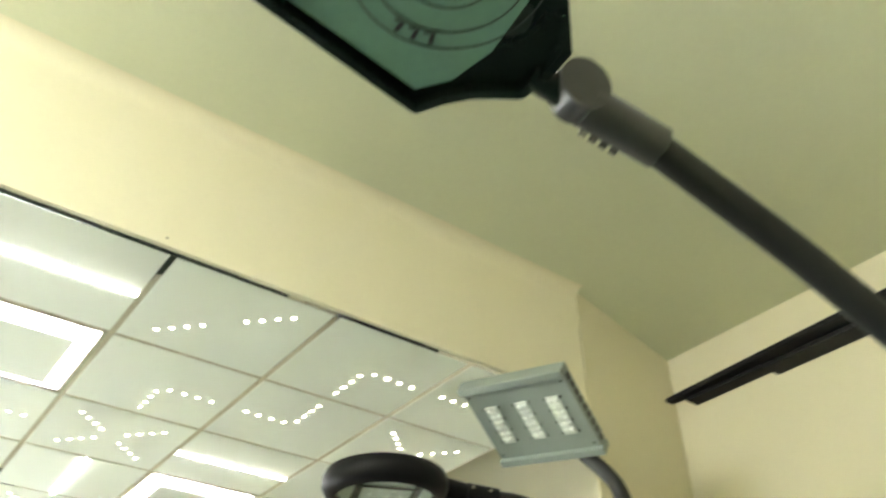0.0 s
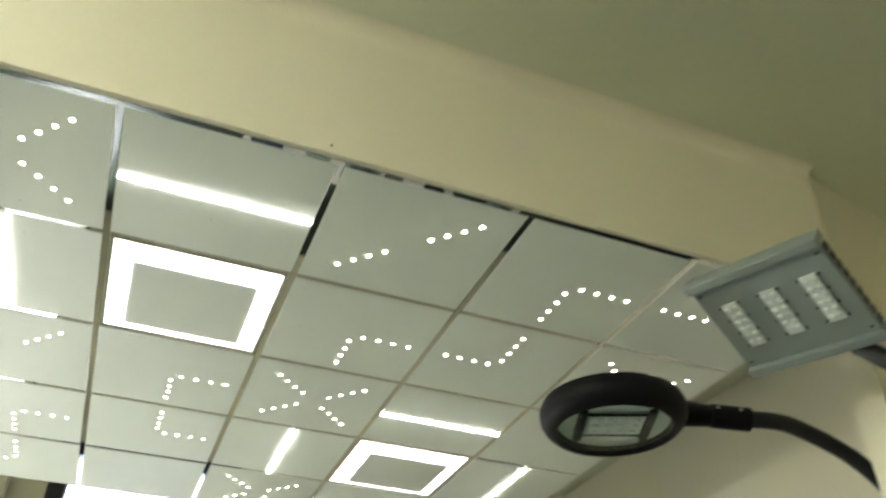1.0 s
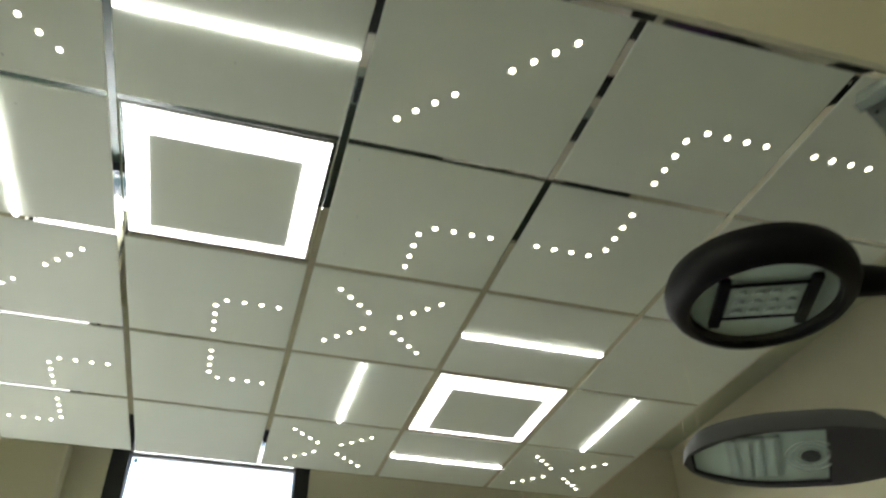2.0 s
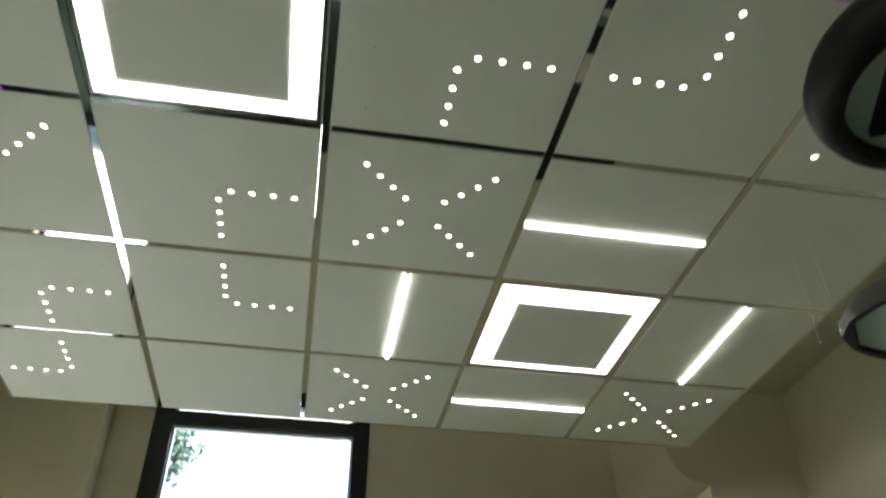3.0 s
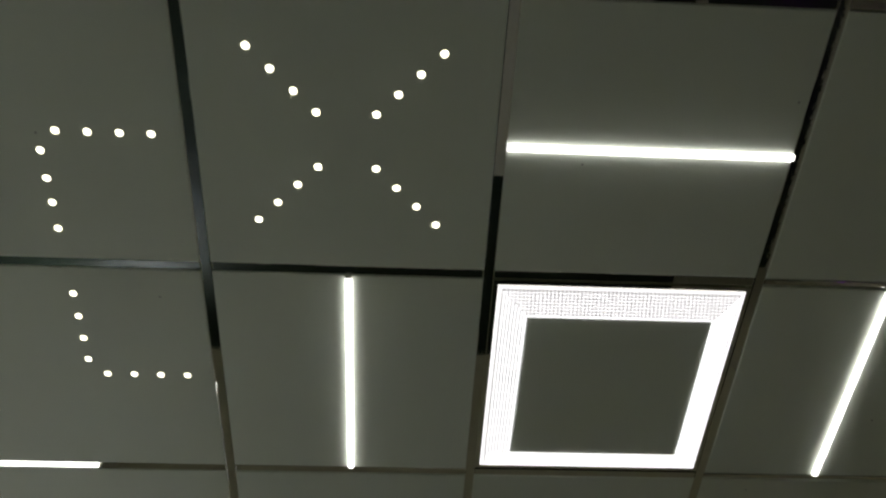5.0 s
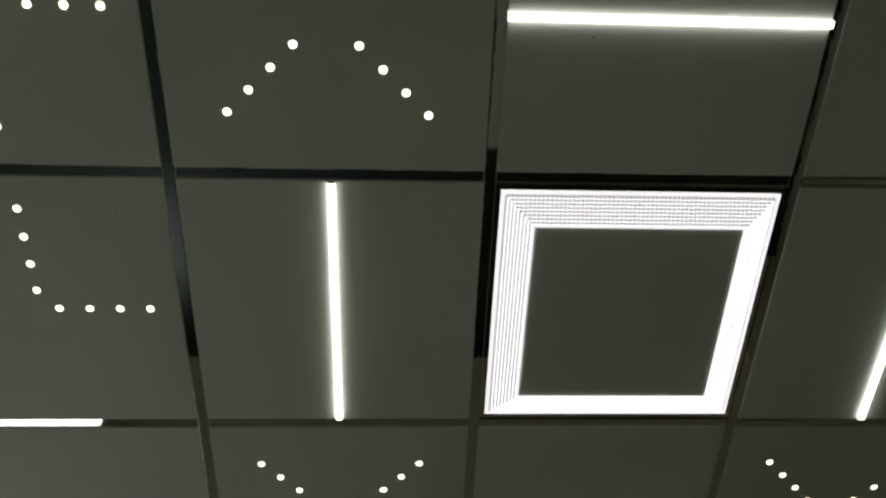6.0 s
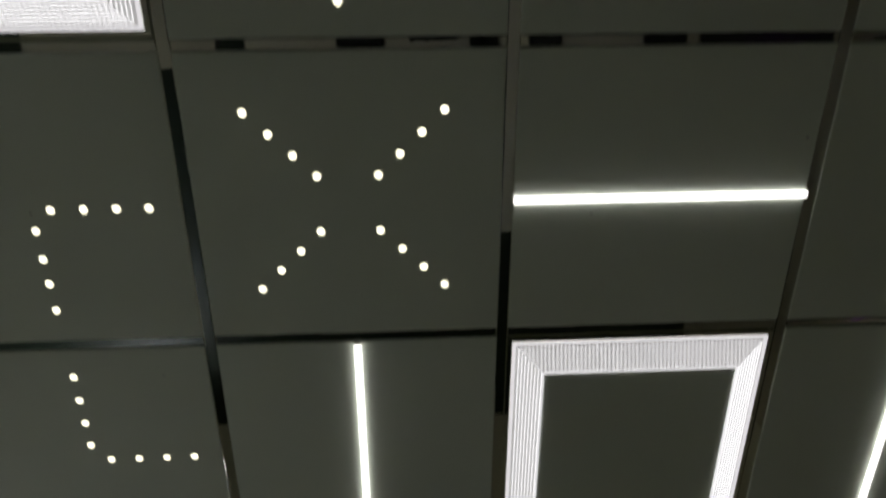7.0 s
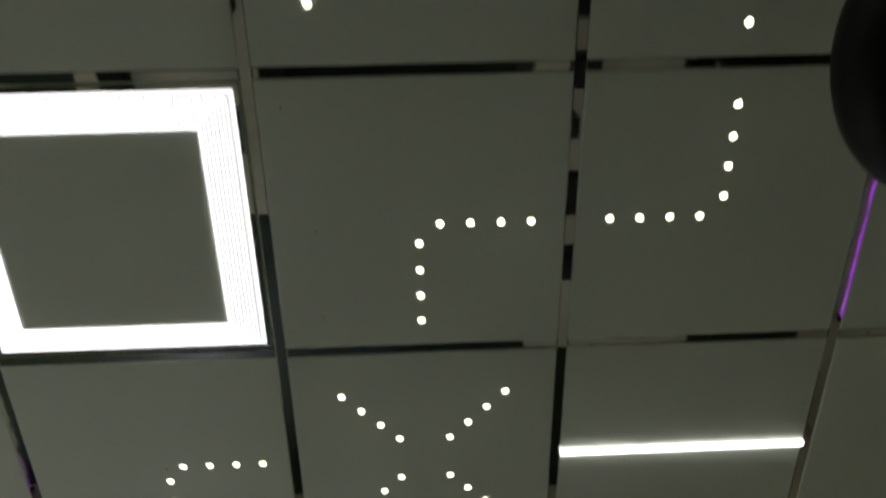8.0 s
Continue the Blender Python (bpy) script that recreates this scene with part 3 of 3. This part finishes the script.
# a long pointed head with a clear bowl
def pointed_lamp():
    th = thing("street_lamp", "dark grey pointed street lamp head with a clear lens bowl", "street lamp", (0, 0, 0), "street lamps on show")
    tip, hinge = Vector((1.09, 0.94, 2.025)), Vector((1.527, 0.6145, 1.9785))
    m = axes(tip, hinge - tip, (0.6, 0.8, -0.30))
    length = (hinge - tip).length
    n = 30

    def half(u):
        return 0.128 * math.sin(math.pi * 0.5 * min(1, u / 0.5)) ** 0.5 * (1 if u < 0.72 else 1 - 0.3 * ((u - 0.72) / 0.28) ** 1.5)

    def outline(inset, u0, u1):
        us = [u0 + (u1 - u0) * k / n for k in range(n + 1)]
        return [(u * length, max(0.002, half(u) - inset)) for u in us]

    def shell(rim, inset, z0, z1, u0, u1, shrink):
        bm = bmesh.new()
        side = outline(inset, u0, u1)
        ring = side + [(x, -y) for x, y in reversed(side)]
        cx = (u0 + u1) / 2 * length
        low = [bm.verts.new((x, y, z0)) for x, y in ring]
        mid = [bm.verts.new((x, y * 0.94, (z0 + z1) / 2)) for x, y in ring]
        high = [bm.verts.new((cx + (x - cx) * shrink, y * shrink * 0.85, z1)) for x, y in ring]
        for a, b in ((low, mid), (mid, high)):
            for k in range(len(ring)):
                j = (k + 1) % len(ring)
                bm.faces.new((a[k], a[j], b[j], b[k]))
        bm.faces.new(high)
        if rim:
            inn = [(x, y) for x, y in outline(inset + rim, u0 + 0.045, min(u1, 0.70))]
            inner = inn + [(x, -y) for x, y in reversed(inn)]
            iv = [bm.verts.new((x, y, z0)) for x, y in inner]
            for k in range(len(ring)):
                j = (k + 1) % len(ring)
                bm.faces.new((low[k], low[j], iv[j], iv[k]))
        else:
            bm.faces.new(low)
        bmesh.ops.transform(bm, matrix=m, verts=bm.verts)
        return bm

    part("housing", shell(0.012, 0.0, 0.0, 0.085, 0.0, 0.97, 0.90), CLAMP, th, smooth=True)
    bm = shell(0, 0.0135, 0.001, 0.004, 0.05, 0.69, 1.0)
    g = part("lens_bowl", bm, LAMPGLASS, th, "clear lens bowl")
    g.visible_shadow = False
    part("reflector", shell(0, 0.014, 0.0145, 0.018, 0.055, 0.69, 1.0), PLATE, th, "pale reflector")
    part("led_board", boxed((0.12, -0.085, 0.009), (0.26, 0.085, 0.0143), 0.002, m), BOARD, th, "grey ribbed LED board")
    for k in range(4):
        part("rib", boxed((0.13 + k * 0.033, -0.08, 0.006), (0.146 + k * 0.033, 0.08, 0.0089), 0.001, m), LENS, th)
    for k, r in enumerate((0.062, 0.046, 0.03)):
        part("reflector_ring", lathe([(r, 0.0), (r + 0.003, 0.0), (r + 0.003, 0.004), (r, 0.004)], 30, m @ pose(0.335, 0, 0.0055 + 0.002 * k)), BOARD, th)
    bm = bmesh.new()
    disc(bm, 0.026, 0.007, 0.0143, 20, m @ pose(0.335, 0, 0), r2=0.014)
    part("lamp_cup", bm, STEEL, th)
    part("neck", boxed((length * 0.95, -0.03, 0.012), (length + 0.01, 0.03, 0.065), 0.008, m), CLAMP, th)
    bm = bmesh.new()
    disc(bm, 0.042, -0.034, 0.034, 28, m @ pose(length + 0.03, 0, 0.03, 90))
    part("hinge", bm, CLAMP, th)
    for s in (-1, 1):
        bm = bmesh.new()
        disc(bm, 0.009, -0.005, 0.005, 12, m @ pose(length + 0.03, s * 0.036, 0.03, 90))
        part("bolt", bm, STEEL, th, "steel bolt")
    d = (hinge - tip).normalized()
    pole(th, [hinge + d * 0.05 + Vector((0, 0, 0.03)), (1.75, 0.45, 2.0), (1.9, 0.36, 1.985), (2.0, 0.33, 1.92), (2.04, 0.32, 1.8)], 0.03, 2.05, 0.32, 1.6)


# a slim black wedge-shaped head
def slim_lamp():
    th = thing("street_lamp", "slim black wedge-shaped street lamp head", "street lamp", (0, 0, 0), "street lamps on show")
    bm = bmesh.new()
    vs = []
    for y, x0, x1, z0, z1 in ((-0.66, 1.440, 1.476, 2.338, 2.352), (-0.95, 1.428, 1.505, 2.338, 2.354), (-1.45, 1.412, 1.528, 2.338, 2.358), (-1.75, 1.41, 1.53, 2.338, 2.36)):
        vs.append([bm.verts.new(p) for p in ((x0, y, z0), (x1, y, z0), (x1, y, z1), (x0, y, z1))])
    for a, b in zip(vs, vs[1:]):
        for k in range(4):
            bm.faces.new((a[k], a[(k + 1) % 4], b[(k + 1) % 4], b[k]))
    bm.faces.new(vs[0])
    bm.faces.new(vs[-1])
    bmesh.ops.bevel(bm, geom=bm.edges[:], offset=0.004, segments=2, affect="EDGES")
    part("body", bm, BLACK, th)
    bm = bmesh.new()
    box(bm, (1.466, -1.0, 2.326), (1.522, -0.72, 2.3375), 0.003)
    part("front_tray", bm, BLACK, th)
    part("rear_tray", boxed((1.47, -1.7, 2.322), (1.545, -1.004, 2.3375), 0.003), BLACK, th)
    pole(th, [(1.48, -1.7, 2.35), (1.62, -1.86, 2.34), (1.95, -1.95, 2.25), (2.2, -2.0, 2.0)], 0.028, 2.3, -2.02, 1.6)


# a framed lantern head with a green glass, held by a toothed clamp on a pipe
def lantern():
    th = thing("street_lamp", "black framed lamp head with green printed glass on a dark pipe", "street lamp", (0, 0, 0), "street lamps on show")
    z0 = 2.047
    outer = [(-0.100, -1.4486), (-0.078, -1.488), (-0.053, -1.518), (-0.024, -1.541), (0.004, -1.560), (0.010, -1.60), (0.004, -1.655), (-0.057, -1.712), (-0.27, -1.83), (-0.51, -1.73), (-0.44, -1.497)]
    bm = prism([(x, y) for x, y in outer], z0 + 0.012, z0 + 0.045, "z")
    bmesh.ops.bevel(bm, geom=bm.edges[:], offset=0.004, segments=2, affect="EDGES")
    part("housing", bm, DARKGREEN, th)
    inner = [(-0.120, -1.477), (-0.088, -1.523), (-0.076, -1.594), (-0.090, -1.685), (-0.27, -1.80), (-0.485, -1.71), (-0.425, -1.514)]
    rim = bmesh.new()
    for p, q in zip(outer, outer[1:] + outer[:1]):
        a, b = Vector((*p, z0 + 0.006)), Vector((*q, z0 + 0.006))
        d = (b - a).normalized()
        nrm = Vector((-d.y, d.x, 0))
        mm = axes((a + b) / 2, d, nrm)
        box(rim, (-(b - a).length / 2, -0.007, -0.008), ((b - a).length / 2, 0.007, 0.0058), 0, mm)
        disc(rim, 0.007, -0.0072, 0.0057, 12, Matrix.Translation(a))
    part("rim", rim, DARKGREEN, th)
    part("glass", prism(inner, z0 + 0.004, z0 + 0.0115, "z"), GREENGLASS, th, "pale green printed glass")
    # printed mark: plain arcs and bars
    c = Vector((-0.20, -1.665, z0 + 0.0028))
    for r in (0.125, 0.098, 0.06):
        bm = bmesh.new()
        k = 40
        ring = [(math.cos(a), math.sin(a)) for a in [math.radians(-40 + 190 * i / k) for i in range(k + 1)]]
        lo = [bm.verts.new((c.x + x * r, c.y + y * r, c.z)) for x, y in ring]
        hi = [bm.verts.new((c.x + x * (r + 0.0022), c.y + y * (r + 0.0022), c.z)) for x, y in ring]
        for i in range(k):
            bm.faces.new((lo[i], lo[i + 1], hi[i + 1], hi[i]))
        r_ = bmesh.ops.extrude_face_region(bm, geom=bm.faces[:])
        bmesh.ops.translate(bm, vec=(0, 0, 0.0008), verts=[v for v in r_["geom"] if isinstance(v, bmesh.types.BMVert)])
        part("printed_arc", bm, INK, th)
    for ang in (66, 78, 90):
        a = math.radians(ang)
        mm = Matrix.Translation(c + Vector((math.cos(a), math.sin(a), 0)) * 0.112) @ pose(0, 0, 0, 0, 0, ang)
        part("printed_bar", boxed((-0.009, -0.003, 0), (0.009, 0.003, 0.0008), 0, mm), INK, th)
        part("printed_bar", boxed((-0.009, 0.0035, 0), (-0.006, 0.012, 0.0008), 0, mm), INK, th)
    # clamp: ball joint, sleeve with teeth and a bright screw
    n, c0 = Vector((0.012, -1.588, 2.066)), Vector((0.2154, -1.6246, 2.0153))
    d = (c0 - n).normalized()
    part("neck", tube([n - d * 0.01, n + d * 0.03, n + d * 0.06], 0.024, steps=2), DARKGREEN, th, smooth=True)
    bm = bmesh.new()
    disc(bm, 0.040, -0.026, 0.026, 28, axes(n + d * 0.066 + Vector((-0.002, -0.008, 0.009)), d, (0.45, -0.35, 0.8)))
    part("joint", bm, CLAMP, th, smooth=True)
    part("sleeve", tube([n + d * 0.085, n + d * 0.12, c0], 0.033, steps=3), CLAMP, th, smooth=True)
    low = Vector((-0.25, 0.75, -0.55)).normalized()
    low = (low - d * low.dot(d)).normalized()
    for k in range(4):
        q = n + d * (0.10 + 0.018 * k) + low * 0.034
        bm = bmesh.new()
        disc(bm, 0.006, -0.008, 0.008, 10, axes(q, d, low.cross(d)))
        part("tooth", bm, STEEL if k == 0 else CLAMP, th, "bright screw head" if k == 0 else "")
    pole(th, [c0 - d * 0.02, (0.3928, -1.6736, 1.8948), (0.5254, -1.72, 1.7764), (0.95, -1.85, 1.43), (1.3, -1.95, 1.13)], 0.026, 1.5, -2.0, 0.7)


modular_lamp()
ring_lamp()
pointed_lamp()
slim_lamp()
lantern()

# unseen lit globe lamp beside the alcove, added for light from the left
th = thing("added_globe_lamp", "unseen lit opal globe on a dark post, added for light", "lamp", (0, 0, 0))
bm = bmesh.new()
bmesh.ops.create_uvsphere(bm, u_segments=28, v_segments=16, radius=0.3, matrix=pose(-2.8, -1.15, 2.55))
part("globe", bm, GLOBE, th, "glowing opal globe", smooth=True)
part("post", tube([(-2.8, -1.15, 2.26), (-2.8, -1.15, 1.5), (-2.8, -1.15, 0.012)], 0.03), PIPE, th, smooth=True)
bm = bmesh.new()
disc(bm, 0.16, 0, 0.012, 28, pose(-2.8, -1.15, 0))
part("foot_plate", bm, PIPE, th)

# ---- a leafy tree outside ----
th = thing("tree", "leafy green tree standing outside the window", "tree", (-1.95, 9.0, -0.12))
part("trunk", tube([(0, 0, 0), (0.05, 0, 1.5), (-0.05, 0.05, 3.0), (0.0, 0, 4.9)], 0.13, n=12, r2=0.02), BARK, th)
rng = random.Random(4)
limbs = bmesh.new()
ends = []
for k in range(26):
    z = 2.2 + 2.6 * rng.random()
    a = rng.random() * 6.283
    reach = (0.35 + 0.6 * rng.random()) * (1.25 - 0.25 * (z - 2.2))
    e = Vector((math.cos(a) * reach, math.sin(a) * reach, z + 0.35 + 0.4 * rng.random()))
    t = tube([(0, 0, z), e * 0.5 + Vector((0, 0, z * 0.5 + 0.05)), e], 0.03, n=6, steps=3, r2=0.006)
    me = bpy.data.meshes.new("limb")
    t.to_mesh(me)
    t.free()
    limbs.from_mesh(me)
    bpy.data.meshes.remove(me)
    ends.append((Vector((0, 0, z)), e))
part("limbs", limbs, BARK, th)
verts, faces = [], []
for k in range(15000):
    s, e = ends[rng.randrange(len(ends))]
    p = s.lerp(e, 0.45 + 0.6 * rng.random()) + Vector((rng.gauss(0, 0.13), rng.gauss(0, 0.13), rng.gauss(0, 0.14)))
    q = Euler((rng.random() * 6, rng.random() * 6, rng.random() * 6)).to_matrix()
    w, h = 0.022 + 0.014 * rng.random(), 0.04 + 0.02 * rng.random()
    i = len(verts)
    verts += [tuple(p + q @ Vector(v)) for v in ((-w, 0, 0), (0, -h, 0.008), (w, 0, 0), (0, h, 0.008))]
    faces.append((i, i + 1, i + 2, i + 3))
me = bpy.data.meshes.new("crown")
me.from_pydata(verts, [], faces)
me.materials.append(LEAF)
crown = new("crown", me)
crown.parent = th

# glowing violet tube lamps low on the walls
def violet_tube(at, turn, length, label):
    th = thing("tube_lamp", label, "lamp", at, "violet tube lamps")
    th.rotation_euler = (0, 0, radians(turn))
    bm = bmesh.new()
    disc(bm, 0.012, -length / 2, length / 2, 14, pose(0, 0, 0, 90))
    part("tube", bm, VIOLET, th, "glowing violet tube")
    for s in (-1, 1):
        y0, y1 = sorted((s * length / 2, s * (length / 2 + 0.03)))
        part("holder", boxed((-0.025, y0, -0.025), (0.05, y1, 0.025), 0.003), BLACK, th)


violet_tube((2.60, 2.16, 0.5), 0, 0.85, "glowing violet tube lamp on the side wall")
violet_tube((-2.25, 3.80, 0.13), 180, 0.3, "glowing violet tube lamp on the alcove wall")

# fine wires hanging from a tile edge
for x, y, z in ((1.50, 1.53, 2.40), (1.493, 1.425, 2.373), (1.62, 1.60, 2.47)):
    th = thing("hanging_wire", "thin loose wire hanging from a ceiling tile with a bright tip", "wire", (x, y, z), "loose wires")
    part("wire", tube([(0, 0, 0), (0.004, 0.002, (H - z) * 0.5), (-0.002, 0.003, H - z - 0.008)], 0.0005, n=6, steps=4), TRIM, th)
    bm = bmesh.new()
    disc(bm, 0.003, -0.008, 0.002, 8)
    part("tip", bm, STEEL, th, "bright metal tip")


# ---- unseen counters with boxes under the grid, added for patchy reflections in the bars ----
COUNTER = mat("beige_laminate", (0.74, 0.70, 0.60), 0.4, spread=0.1, scale=3, fine=80, bump=0.05)
CARCASS = mat("dark_laminate", (0.06, 0.06, 0.055), 0.5, spread=0.15, scale=4, fine=80, bump=0.05)


def counter(x0, x1, y0, y1):
    th = thing("reflection_counter", "unseen beige-topped counter with dark sides, added for reflections", "counter", ((x0 + x1) / 2, (y0 + y1) / 2, 0), "display counters")
    w, d = (x1 - x0) / 2, (y1 - y0) / 2
    part("worktop", boxed((-w, -d, 0.86), (w, d, 0.9), 0.004), COUNTER, th, "beige laminate top")
    part("carcass", boxed((-w + 0.03, -d + 0.03, 0.08), (w - 0.03, d - 0.03, 0.859), 0.003), CARCASS, th)
    part("plinth", boxed((-w + 0.08, -d + 0.08, 0.0), (w - 0.08, d - 0.08, 0.079), 0), BLACK, th)


TABLES = ((-1.05, -0.32, 0.55, 1.7), (0.80, 1.6, 0.7, 2.45), (-0.2, 0.68, 1.35, 2.15))
for x0, x1, y0, y1 in TABLES:
    counter(x0, x1, y0, y1)
rng = random.Random(11)
ROWS = [(a + 0.04 + k * (b - a - 0.08) / 3, a + 0.04 + (k + 1) * (b - a - 0.08) / 3, c + 0.04, d - 0.04) for a, b, c, d in TABLES for k in range(3)]
for x0, x1, y0, y1 in ROWS:
    y = y0
    while y < y1 - 0.2:
        w, d, h = (x1 - x0) * (0.22 + 0.2 * rng.random()), 0.04 + 0.08 * rng.random(), 0.04 + 0.08 * rng.random()
        x = x0 + w + (x1 - x0 - 2 * w) * rng.random()
        th = thing("reflection_box", "unseen dark box on a counter, added for reflections", "lamp part", (x, y + d, 0.9), "lamp parts on counters")
        part("body", boxed((-w, -d, 0.0), (w, d, h), 0.012), BLACK if rng.random() < 0.7 else GREY, th)
        part("cover", boxed((-w * 0.8, -d * 0.8, h), (w * 0.8, d * 0.8, h + 0.008), 0.003), PIPE, th)
        y += 2 * d + 0.05 + 0.28 * rng.random()
